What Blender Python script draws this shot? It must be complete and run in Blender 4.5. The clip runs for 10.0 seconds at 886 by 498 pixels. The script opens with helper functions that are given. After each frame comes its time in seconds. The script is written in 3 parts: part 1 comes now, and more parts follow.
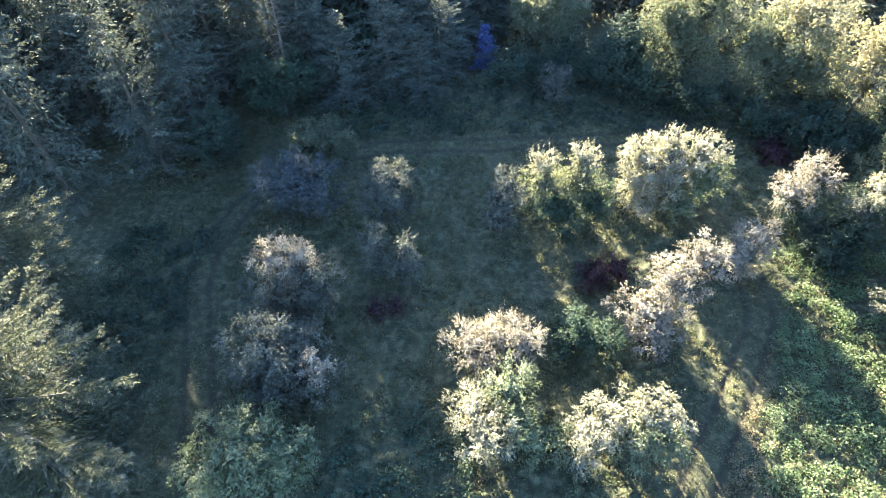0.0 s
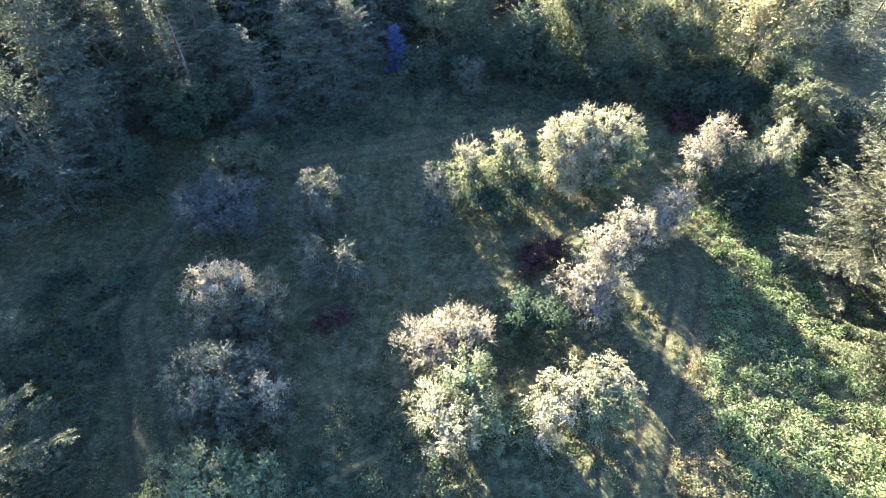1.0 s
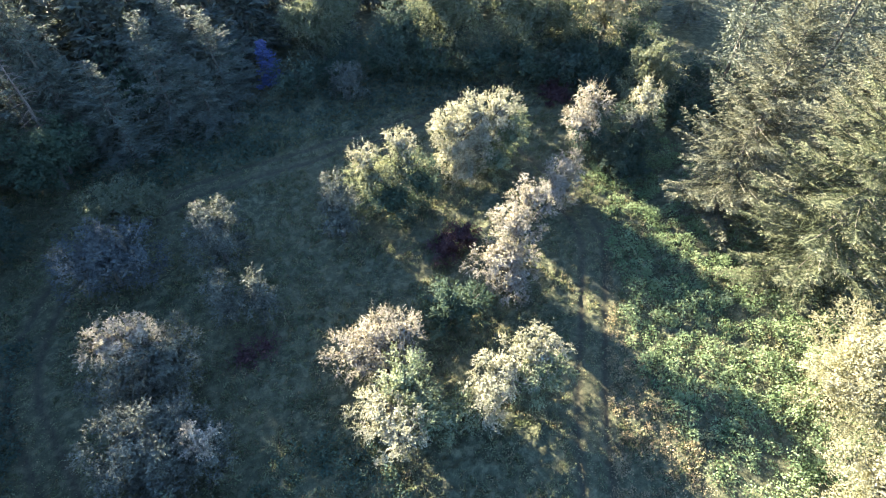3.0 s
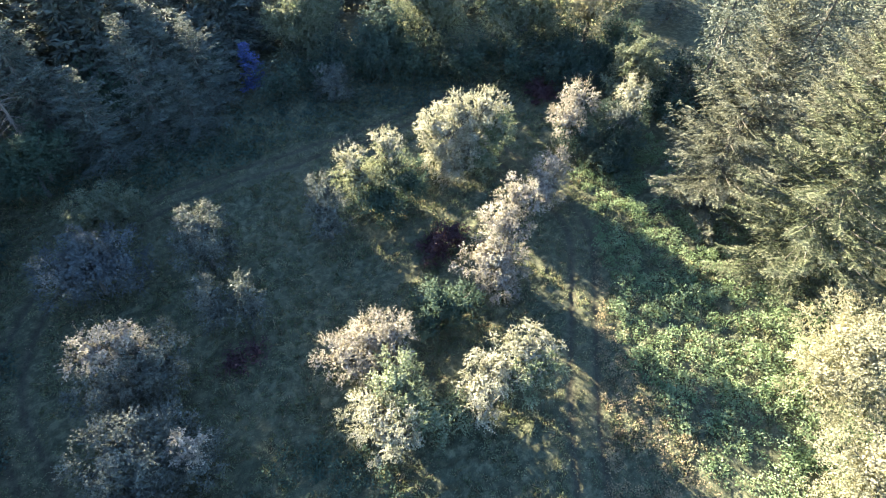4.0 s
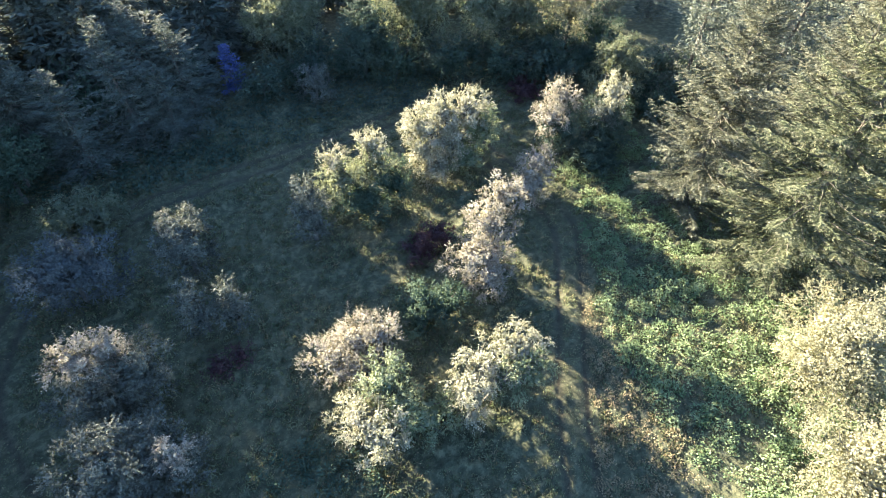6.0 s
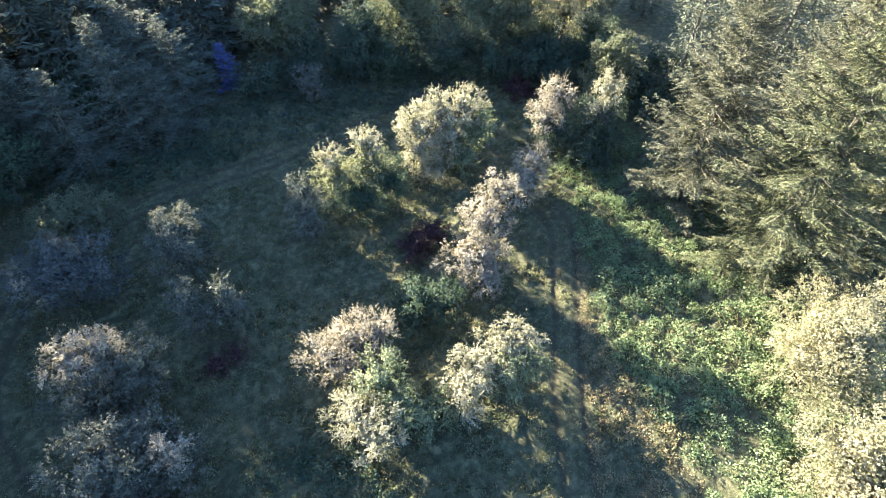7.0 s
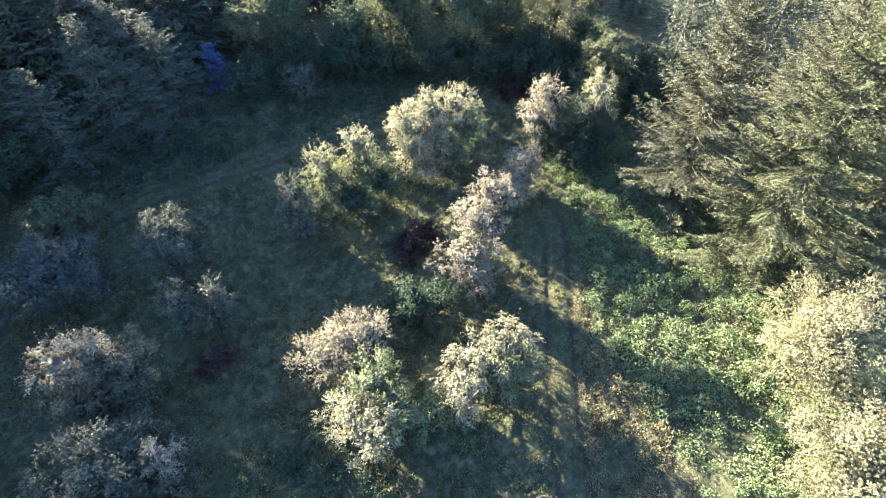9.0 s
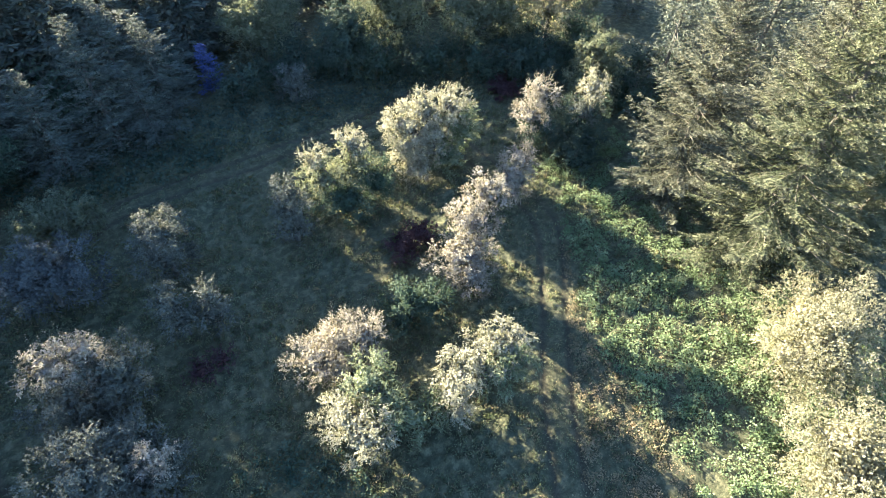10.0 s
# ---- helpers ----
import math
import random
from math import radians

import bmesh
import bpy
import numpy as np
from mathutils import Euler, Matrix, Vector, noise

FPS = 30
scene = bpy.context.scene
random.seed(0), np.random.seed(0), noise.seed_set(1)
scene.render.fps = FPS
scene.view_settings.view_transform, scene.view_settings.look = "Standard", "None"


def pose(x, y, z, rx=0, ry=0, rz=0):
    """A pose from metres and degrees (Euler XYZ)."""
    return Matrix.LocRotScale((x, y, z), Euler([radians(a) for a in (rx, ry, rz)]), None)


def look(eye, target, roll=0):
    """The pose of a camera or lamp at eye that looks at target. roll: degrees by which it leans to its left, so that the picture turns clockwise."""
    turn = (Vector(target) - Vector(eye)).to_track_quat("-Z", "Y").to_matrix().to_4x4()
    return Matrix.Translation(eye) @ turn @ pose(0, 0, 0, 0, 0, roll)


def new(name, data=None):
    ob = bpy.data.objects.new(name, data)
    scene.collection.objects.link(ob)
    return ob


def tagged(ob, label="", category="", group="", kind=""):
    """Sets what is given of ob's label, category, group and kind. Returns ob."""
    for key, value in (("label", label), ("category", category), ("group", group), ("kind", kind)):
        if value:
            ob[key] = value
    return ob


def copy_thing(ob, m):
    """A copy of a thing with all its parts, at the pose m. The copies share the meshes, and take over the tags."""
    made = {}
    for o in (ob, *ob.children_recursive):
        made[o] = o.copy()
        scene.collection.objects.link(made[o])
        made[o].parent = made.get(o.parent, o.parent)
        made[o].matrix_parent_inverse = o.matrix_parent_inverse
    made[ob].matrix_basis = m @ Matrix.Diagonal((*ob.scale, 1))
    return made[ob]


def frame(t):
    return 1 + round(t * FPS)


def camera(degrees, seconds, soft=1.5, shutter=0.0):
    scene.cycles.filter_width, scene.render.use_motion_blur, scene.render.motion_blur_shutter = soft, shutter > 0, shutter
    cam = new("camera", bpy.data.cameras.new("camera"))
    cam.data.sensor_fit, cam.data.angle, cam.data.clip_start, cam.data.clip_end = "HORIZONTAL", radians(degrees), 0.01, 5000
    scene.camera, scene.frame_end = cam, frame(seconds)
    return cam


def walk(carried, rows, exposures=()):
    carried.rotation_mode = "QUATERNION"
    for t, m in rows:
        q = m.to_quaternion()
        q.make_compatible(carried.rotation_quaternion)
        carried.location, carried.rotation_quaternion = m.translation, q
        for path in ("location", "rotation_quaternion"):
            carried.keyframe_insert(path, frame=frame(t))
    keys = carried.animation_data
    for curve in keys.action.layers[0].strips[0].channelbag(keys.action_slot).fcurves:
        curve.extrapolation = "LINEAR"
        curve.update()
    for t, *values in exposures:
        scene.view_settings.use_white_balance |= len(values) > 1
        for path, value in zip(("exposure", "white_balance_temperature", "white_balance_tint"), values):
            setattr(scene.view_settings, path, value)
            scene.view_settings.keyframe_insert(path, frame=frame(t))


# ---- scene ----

# ---------------------------------------------------------------- camera and its walk
cam = camera(78.6, 10.0, soft=0.75)
# seconds, x, y, z, yaw, pitch, roll
PATH = [
    (0.0, 0.006, 0.236, 30.202, -0.000, -49.444, 0.166),
    (0.5, 0.098, 0.174, 30.233, -2.824, -49.405, -0.163),
    (1.0, 0.059, 0.076, 30.263, -9.724, -49.417, -0.343),
    (1.5, 0.010, -0.004, 30.240, -18.078, -49.389, -0.666),
    (2.0, -0.023, -0.018, 30.193, -21.023, -49.343, -0.716),
    (2.5, -0.050, -0.008, 30.142, -22.739, -49.309, -0.633),
    (4.0, -0.044, 0.021, 29.954, -25.854, -49.204, -0.512),
    (4.5, -0.025, 0.072, 29.889, -26.638, -49.185, -0.395),
    (5.0, 0.033, 0.114, 29.840, -27.233, -49.174, -0.298),
    (5.5, 0.055, 0.081, 29.804, -27.587, -49.134, -0.203),
    (7.0, 0.037, -0.229, 29.742, -28.364, -49.076, 0.050),
    (7.5, 0.014, -0.255, 29.719, -28.617, -49.075, 0.151),
    (8.0, -0.026, -0.248, 29.674, -29.040, -49.022, 0.372),
    (8.5, -0.047, -0.183, 29.646, -29.420, -49.025, 0.578),
    (9.0, -0.057, -0.136, 29.622, -29.831, -49.002, 0.750),
    (9.5, -0.032, -0.125, 29.618, -30.228, -49.002, 0.913),
    (10.0, -0.023, -0.097, 29.585, -30.657, -48.973, 1.071),
]
walk(cam, [(t, pose(x, y, z, 90 + p, 0, a) @ pose(0, 0, 0, 0, 0, r)) for t, x, y, z, a, p, r in PATH],
     exposures=[(0.0, 4.26, 5080, 23), (1.0, 4.24, 5080, 23), (2.0, 4.04, 5080, 23), (4.0, 3.9, 5080, 23), (10.0, 3.8, 5080, 23)])

# ---------------------------------------------------------------- sky and low morning sun
SUN_ELEVATION = 16.3
SUN_BEARING = -19.0          # degrees clockwise from +y
world = bpy.data.worlds.new("sky")
scene.world = world
world.use_nodes = True
wn = world.node_tree
sky = wn.nodes.new("ShaderNodeTexSky")
sky.sky_type = "NISHITA"
sky.sun_disc = False
sky.sun_elevation = radians(SUN_ELEVATION)
sky.sun_rotation = radians(SUN_BEARING % 360)
sky.air_density, sky.dust_density, sky.ozone_density = 1.0, 0.5, 2.0
back = wn.nodes["Background"]
back.inputs["Strength"].default_value = 0.043
wn.links.new(sky.outputs["Color"], back.inputs["Color"])

sun_data = bpy.data.lights.new("sun", "SUN")
sun_data.energy, sun_data.angle, sun_data.color = 5.0, radians(0.6), (1.0, 0.80, 0.45)
sun_dir = Vector((math.sin(radians(SUN_BEARING)) * math.cos(radians(SUN_ELEVATION)),
                  math.cos(radians(SUN_BEARING)) * math.cos(radians(SUN_ELEVATION)),
                  math.sin(radians(SUN_ELEVATION))))
sun = new("sun", sun_data)
sun.matrix_world = look(sun_dir * 120, (0, 0, 0))


# ---------------------------------------------------------------- materials
def node(nt, kind, **values):
    n = nt.nodes.new(kind)
    for key, v in values.items():
        n.inputs[key.replace("_", " ")].default_value = v
    return n


def ramp(nt, source, stops):
    r = nt.nodes.new("ShaderNodeValToRGB")
    while len(r.color_ramp.elements) < len(stops):
        r.color_ramp.elements.new(0.5)
    for e, (p, c) in zip(r.color_ramp.elements, stops):
        e.position, e.color = p, (*c, 1)
    nt.links.new(source, r.inputs["Fac"])
    return r.outputs["Color"]


def mix(nt, fac, a, b, how="MIX"):
    m = nt.nodes.new("ShaderNodeMix")
    m.data_type, m.blend_type = "RGBA", how
    for s, v in ((m.inputs[0], fac), (m.inputs[6], a), (m.inputs[7], b)):
        if isinstance(v, bpy.types.NodeSocket):
            nt.links.new(v, s)
        else:
            s.default_value = v if isinstance(v, (int, float)) else (*v, 1)
    return m.outputs[2]


def foliage(name, dark, mid, light, through_light=0.4, gloss=0.6, patch=0.5, shine=0.08):
    """Leaves: colour by leaf and by patch of the crown, some light passing through."""
    m = bpy.data.materials.new(name)
    m.use_nodes = True
    nt = m.node_tree
    nt.nodes.clear()
    out = nt.nodes.new("ShaderNodeOutputMaterial")
    geo = nt.nodes.new("ShaderNodeNewGeometry")
    coord = nt.nodes.new("ShaderNodeTexCoord")
    low, high = ([0.5 * (a + b) for a, b in zip(mid, c)] for c in (dark, light))
    leaf = ramp(nt, geo.outputs["Random Per Island"], [(0.0, low), (0.5, mid), (1.0, high)])
    big = node(nt, "ShaderNodeTexNoise", Scale=0.9, Detail=3.0)
    nt.links.new(coord.outputs["Object"], big.inputs["Vector"])
    tone = ramp(nt, big.outputs["Fac"], [(0.32, dark), (0.68, light)])
    col = mix(nt, patch, leaf, tone)
    bsdf = node(nt, "ShaderNodeBsdfPrincipled", Roughness=gloss)
    bsdf.inputs["Specular IOR Level"].default_value = shine
    nt.links.new(col, bsdf.inputs["Base Color"])
    tr = nt.nodes.new("ShaderNodeBsdfTranslucent")
    warm = mix(nt, 1.0, col, (1.2, 1.16, 0.88), "MULTIPLY")
    nt.links.new(warm, tr.inputs["Color"])
    sh = nt.nodes.new("ShaderNodeMixShader")
    sh.inputs[0].default_value = through_light
    nt.links.new(bsdf.outputs[0], sh.inputs[1])
    nt.links.new(tr.outputs[0], sh.inputs[2])
    nt.links.new(sh.outputs[0], out.inputs["Surface"])
    return m


def bark(name, dark, light):
    m = bpy.data.materials.new(name)
    m.use_nodes = True
    nt = m.node_tree
    bsdf = nt.nodes["Principled BSDF"]
    coord = nt.nodes.new("ShaderNodeTexCoord")
    stretch = nt.nodes.new("ShaderNodeMapping")
    stretch.inputs["Scale"].default_value = (9, 9, 1.6)
    nt.links.new(coord.outputs["Object"], stretch.inputs["Vector"])
    fine = node(nt, "ShaderNodeTexNoise", Scale=2.2, Detail=6.0, Roughness=0.7)
    nt.links.new(stretch.outputs[0], fine.inputs["Vector"])
    big = node(nt, "ShaderNodeTexNoise", Scale=0.8, Detail=2.0)
    nt.links.new(coord.outputs["Object"], big.inputs["Vector"])
    a = ramp(nt, fine.outputs["Fac"], [(0.3, dark), (0.7, light)])
    b = mix(nt, big.outputs["Fac"], a, (0.09, 0.10, 0.06))
    nt.links.new(b, bsdf.inputs["Base Color"])
    bsdf.inputs["Roughness"].default_value = 0.9
    bump = node(nt, "ShaderNodeBump", Strength=0.6, Distance=0.03)
    nt.links.new(fine.outputs["Fac"], bump.inputs["Height"])
    nt.links.new(bump.outputs[0], bsdf.inputs["Normal"])
    return m


def meadow_material():
    m = bpy.data.materials.new("meadow_ground")
    m.use_nodes = True
    nt = m.node_tree
    bsdf = nt.nodes["Principled BSDF"]
    coord = nt.nodes.new("ShaderNodeTexCoord")
    big = node(nt, "ShaderNodeTexNoise", Scale=0.16, Detail=4.0)
    midn = node(nt, "ShaderNodeTexNoise", Scale=2.0, Detail=6.0, Roughness=0.65)
    fine = node(nt, "ShaderNodeTexNoise", Scale=11.0, Detail=5.0, Roughness=0.75)
    for n in (big, midn, fine):
        nt.links.new(coord.outputs["Object"], n.inputs["Vector"])
    grass = ramp(nt, midn.outputs["Fac"], [(0.38, (0.016, 0.024, 0.012)), (0.5, (0.05, 0.066, 0.033)), (0.6, (0.15, 0.155, 0.082))])
    straw = ramp(nt, fine.outputs["Fac"], [(0.3, (0.055, 0.06, 0.028)), (0.7, (0.185, 0.17, 0.085))])
    both = mix(nt, big.outputs["Fac"], grass, straw)
    wear = nt.nodes.new("ShaderNodeAttribute")
    wear.attribute_name = "wear"
    soil = ramp(nt, fine.outputs["Fac"], [(0.3, (0.022, 0.02, 0.014)), (0.75, (0.075, 0.063, 0.04))])
    col = mix(nt, wear.outputs["Fac"], both, soil)
    nt.links.new(col, bsdf.inputs["Base Color"])
    bsdf.inputs["Roughness"].default_value = 0.95
    bsdf.inputs["Specular IOR Level"].default_value = 0.15
    bump = node(nt, "ShaderNodeBump", Strength=0.9, Distance=0.12)
    nt.links.new(fine.outputs["Fac"], bump.inputs["Height"])
    nt.links.new(bump.outputs[0], bsdf.inputs["Normal"])
    return m


MEADOW = meadow_material()
BARK = bark("bark_grey_brown", (0.05, 0.042, 0.034), (0.17, 0.145, 0.12))
BARK_DEAD = bark("bark_dead", (0.14, 0.105, 0.085), (0.34, 0.27, 0.22))
BARK_FIR = bark("bark_fir", (0.045, 0.034, 0.027), (0.15, 0.11, 0.085))
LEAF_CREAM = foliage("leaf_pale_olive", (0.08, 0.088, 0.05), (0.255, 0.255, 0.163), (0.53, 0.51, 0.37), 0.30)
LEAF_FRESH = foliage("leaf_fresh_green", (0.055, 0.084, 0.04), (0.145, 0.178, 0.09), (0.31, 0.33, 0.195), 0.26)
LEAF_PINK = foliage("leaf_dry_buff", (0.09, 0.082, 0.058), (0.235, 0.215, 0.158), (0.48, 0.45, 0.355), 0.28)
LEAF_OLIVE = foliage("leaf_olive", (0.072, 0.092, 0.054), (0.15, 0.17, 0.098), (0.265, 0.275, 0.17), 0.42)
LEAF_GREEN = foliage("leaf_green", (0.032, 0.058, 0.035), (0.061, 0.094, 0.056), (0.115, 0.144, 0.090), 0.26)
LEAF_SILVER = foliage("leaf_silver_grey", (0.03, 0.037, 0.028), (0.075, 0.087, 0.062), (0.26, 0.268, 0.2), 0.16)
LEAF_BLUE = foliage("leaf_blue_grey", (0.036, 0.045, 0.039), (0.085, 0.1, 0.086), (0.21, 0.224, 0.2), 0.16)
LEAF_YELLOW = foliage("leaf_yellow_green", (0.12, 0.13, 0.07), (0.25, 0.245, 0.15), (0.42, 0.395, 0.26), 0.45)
LEAF_RED = foliage("leaf_dark_red", (0.04, 0.024, 0.024), (0.075, 0.043, 0.042), (0.14, 0.085, 0.08), 0.2)
LEAF_HERB = foliage("leaf_herb", (0.07, 0.11, 0.045), (0.155, 0.215, 0.095), (0.29, 0.34, 0.17), 0.28, 0.7, 0.5)
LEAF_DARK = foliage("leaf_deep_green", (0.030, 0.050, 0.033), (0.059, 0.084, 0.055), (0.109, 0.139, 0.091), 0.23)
NEEDLE = foliage("needle_green", (0.038, 0.053, 0.04), (0.09, 0.108, 0.08), (0.18, 0.195, 0.14), 0.16, 0.85, 0.75, 0.1)
NEEDLE_PALE = foliage("needle_pale_green", (0.03, 0.041, 0.02), (0.08, 0.095, 0.048), (0.17, 0.178, 0.092), 0.18, 0.85, 0.7)
NEEDLE_MID = foliage("needle_mid_green", (0.03, 0.043, 0.024), (0.07, 0.084, 0.046), (0.15, 0.155, 0.086), 0.18, 0.85, 0.7)
NEEDLE_SILVER = foliage("needle_silver_green", (0.036, 0.042, 0.026), (0.09, 0.098, 0.06), (0.185, 0.185, 0.115), 0.18, 0.85, 0.7)
# Tip needles paler than the rest: sunlit tuft ends painted into the colour.
NEEDLE_LIT_TIP = foliage("needle_lit_tip", (0.085, 0.098, 0.05), (0.16, 0.17, 0.095), (0.29, 0.285, 0.175), 0.21, 0.8, 0.6)
NEEDLE_LIT_TIP_GREY = foliage("needle_silver_lit_tip", (0.088, 0.097, 0.064), (0.15, 0.158, 0.103), (0.262, 0.26, 0.178), 0.20, 0.8, 0.6)
NEEDLE_BLUE = foliage("needle_blue", (0.045, 0.058, 0.128), (0.092, 0.11, 0.225), (0.165, 0.19, 0.335), 0.14, 0.8, 0.3, 0.12)
GRASS_BLADE = foliage("grass_blade", (0.05, 0.075, 0.034), (0.13, 0.16, 0.078), (0.28, 0.28, 0.15), 0.31, 0.65, 0.6)
STRAW = foliage("straw_blade", (0.10, 0.085, 0.045), (0.21, 0.175, 0.092), (0.36, 0.30, 0.165), 0.25, 0.6, 0.5)


# ---------------------------------------------------------------- mesh helpers
def unit(v):
    return v / np.maximum(np.linalg.norm(v, axis=-1, keepdims=True), 1e-9)


def mesh_of(name, verts, faces, material, smooth=True):
    me = bpy.data.meshes.new(name)
    me.from_pydata([tuple(v) for v in verts], [], faces)
    me.materials.append(material)
    if not smooth:
        me.shade_flat()
    return me


def quad_mesh(name, quads, material, tip=None, young=0):
    """One mesh out of loose four-cornered leaves, quads being (n, 4, 3); the last ones, young in number, of the tip's
    material, paler as if lit.
    """
    n = len(quads)
    me = bpy.data.meshes.new(name)
    me.vertices.add(4 * n)
    me.vertices.foreach_set("co", np.ascontiguousarray(quads, dtype=np.float32).ravel())
    me.loops.add(4 * n)
    me.loops.foreach_set("vertex_index", np.arange(4 * n, dtype=np.int32))
    me.polygons.add(n)
    me.polygons.foreach_set("loop_start", np.arange(0, 4 * n, 4, dtype=np.int32))
    me.update(calc_edges=True)
    me.materials.append(material)
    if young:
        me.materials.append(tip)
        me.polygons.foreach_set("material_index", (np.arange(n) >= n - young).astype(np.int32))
    me.validate()
    return me


def leaf_quads(rng, base, along, length, width, fold=0.12, face=None, loose=0.5):
    """Pointed leaves from base along a direction, turned at random about it or, where face is given, roughly towards it."""
    along = unit(along)
    towards = rng.normal(size=along.shape) if face is None else face + rng.normal(size=along.shape) * loose
    r = unit(np.cross(towards, along))
    nrm = np.cross(along, r)
    L, W = np.asarray(length)[:, None], np.asarray(width)[:, None]
    middle = base + along * L * 0.48 + nrm * L * fold
    return np.stack([base, middle + r * W * 0.5, base + along * L, middle - r * W * 0.5], axis=1)


def part(name, me, parent, label=""):
    ob = new(name, me)
    ob.parent = parent
    if label:
        tagged(ob, label)
    return ob


def tube(points, radii, sides=7):
    """Vertices and faces of a tapered limb along points."""
    P = np.array(points, float)
    T = unit(np.gradient(P, axis=0))
    verts, faces = [], []
    for p, t, r in zip(P, T, radii):
        a = unit(np.cross(t, (0.31, 0.95, 0.05)))
        b = np.cross(t, a)
        for k in range(sides):
            w = 2 * math.pi * k / sides
            q = r * (1 + 0.12 * math.sin(3 * w + 5 * p[2]))
            verts.append(p + a * q * math.cos(w) + b * q * math.sin(w))
    for i in range(len(P) - 1):
        for k in range(sides):
            k2 = (k + 1) % sides
            faces.append((i * sides + k, i * sides + k2, (i + 1) * sides + k2, (i + 1) * sides + k))
    verts.append(P[-1])
    tip = len(verts) - 1
    faces += [((len(P) - 1) * sides + k, (len(P) - 1) * sides + (k + 1) % sides, tip) for k in range(sides)]
    return verts, faces


def bent(rng, a, b, n=6, wander=0.12, sag=0.0):
    """A crooked line from a to b."""
    a, b = np.array(a, float), np.array(b, float)
    u = np.linspace(0, 1, n)[:, None]
    off = np.cumsum(rng.normal(size=(n, 3)), axis=0) * wander * np.linalg.norm(b - a) / n
    off -= u * off[-1]
    off[0] = 0
    p = a + (b - a) * u + off
    p[:, 2] += sag * np.sin(np.pi * u[:, 0])
    return p


# ---------------------------------------------------------------- the lie of the land
TRACK_LEFT = [(-12.2, 4.0), (-14.2, 13.1), (-15.7, 18.4), (-17.0, 23.0), (-16.6, 28.0), (-13.5, 33.5), (-7.1, 37.1), (-2.2, 38.0), (4.8, 38.3), (14.8, 38.9), (24.8, 41.5)]
TRACK_RIGHT = [(9.0, 1.0), (11.6, 6.0), (14.6, 10.7), (18.2, 15.6), (21.2, 20.9), (21.0, 26.9), (20.5, 33.0), (22.0, 40.0)]


def smooth_line(pts, steps=14):
    p = np.array(pts, float)
    p = np.vstack([2 * p[0] - p[1], p, 2 * p[-1] - p[-2]])
    out = []
    for i in range(1, len(p) - 2):
        for u in np.arange(steps) / steps:
            out.append(0.5 * (2 * p[i] + (p[i + 1] - p[i - 1]) * u + (2 * p[i - 1] - 5 * p[i] + 4 * p[i + 1] - p[i + 2]) * u ** 2
                              + (3 * p[i] - p[i - 1] - 3 * p[i + 1] + p[i + 2]) * u ** 3))
    return np.array(out)


LINES = [smooth_line(TRACK_LEFT), smooth_line(TRACK_RIGHT)]


def track_distance(xy):
    """Distance of each place from the middle of the nearest track."""
    best = np.full(len(xy), 1e9)
    for line in LINES:
        for c in range(0, len(xy), 20000):
            d = np.linalg.norm(xy[c:c + 20000, None] - line[None], axis=2).min(axis=1)
            best[c:c + 20000] = np.minimum(best[c:c + 20000], d)
    return best


def rolling(x, y):
    """Soft swells of the meadow, level far away."""
    near = np.exp(-((x - 8) ** 2 + (y - 30) ** 2) / 60 ** 2)
    return near * (0.10 * np.sin(x * 0.31 + 0.7) * np.cos(y * 0.27) + 0.05 * np.sin(x * 0.9 + y * 0.7) + 0.03 * np.sin(1.9 * x - 1.3 * y))


def tussocks(x, y):
    """Hummocks of rough grass on the open meadow."""
    out = np.zeros(len(x))
    inside = (x > -24) & (x < 30) & (y > 0) & (y < 48)
    out[inside] = [0.30 * max(0.0, noise.noise(Vector((a * 0.9, b * 1.5, 3.0)))) + 0.17 * noise.noise(Vector((a * 2.3, b * 3.2, 7.0)))
                   for a, b in zip(x[inside], y[inside])]
    return out


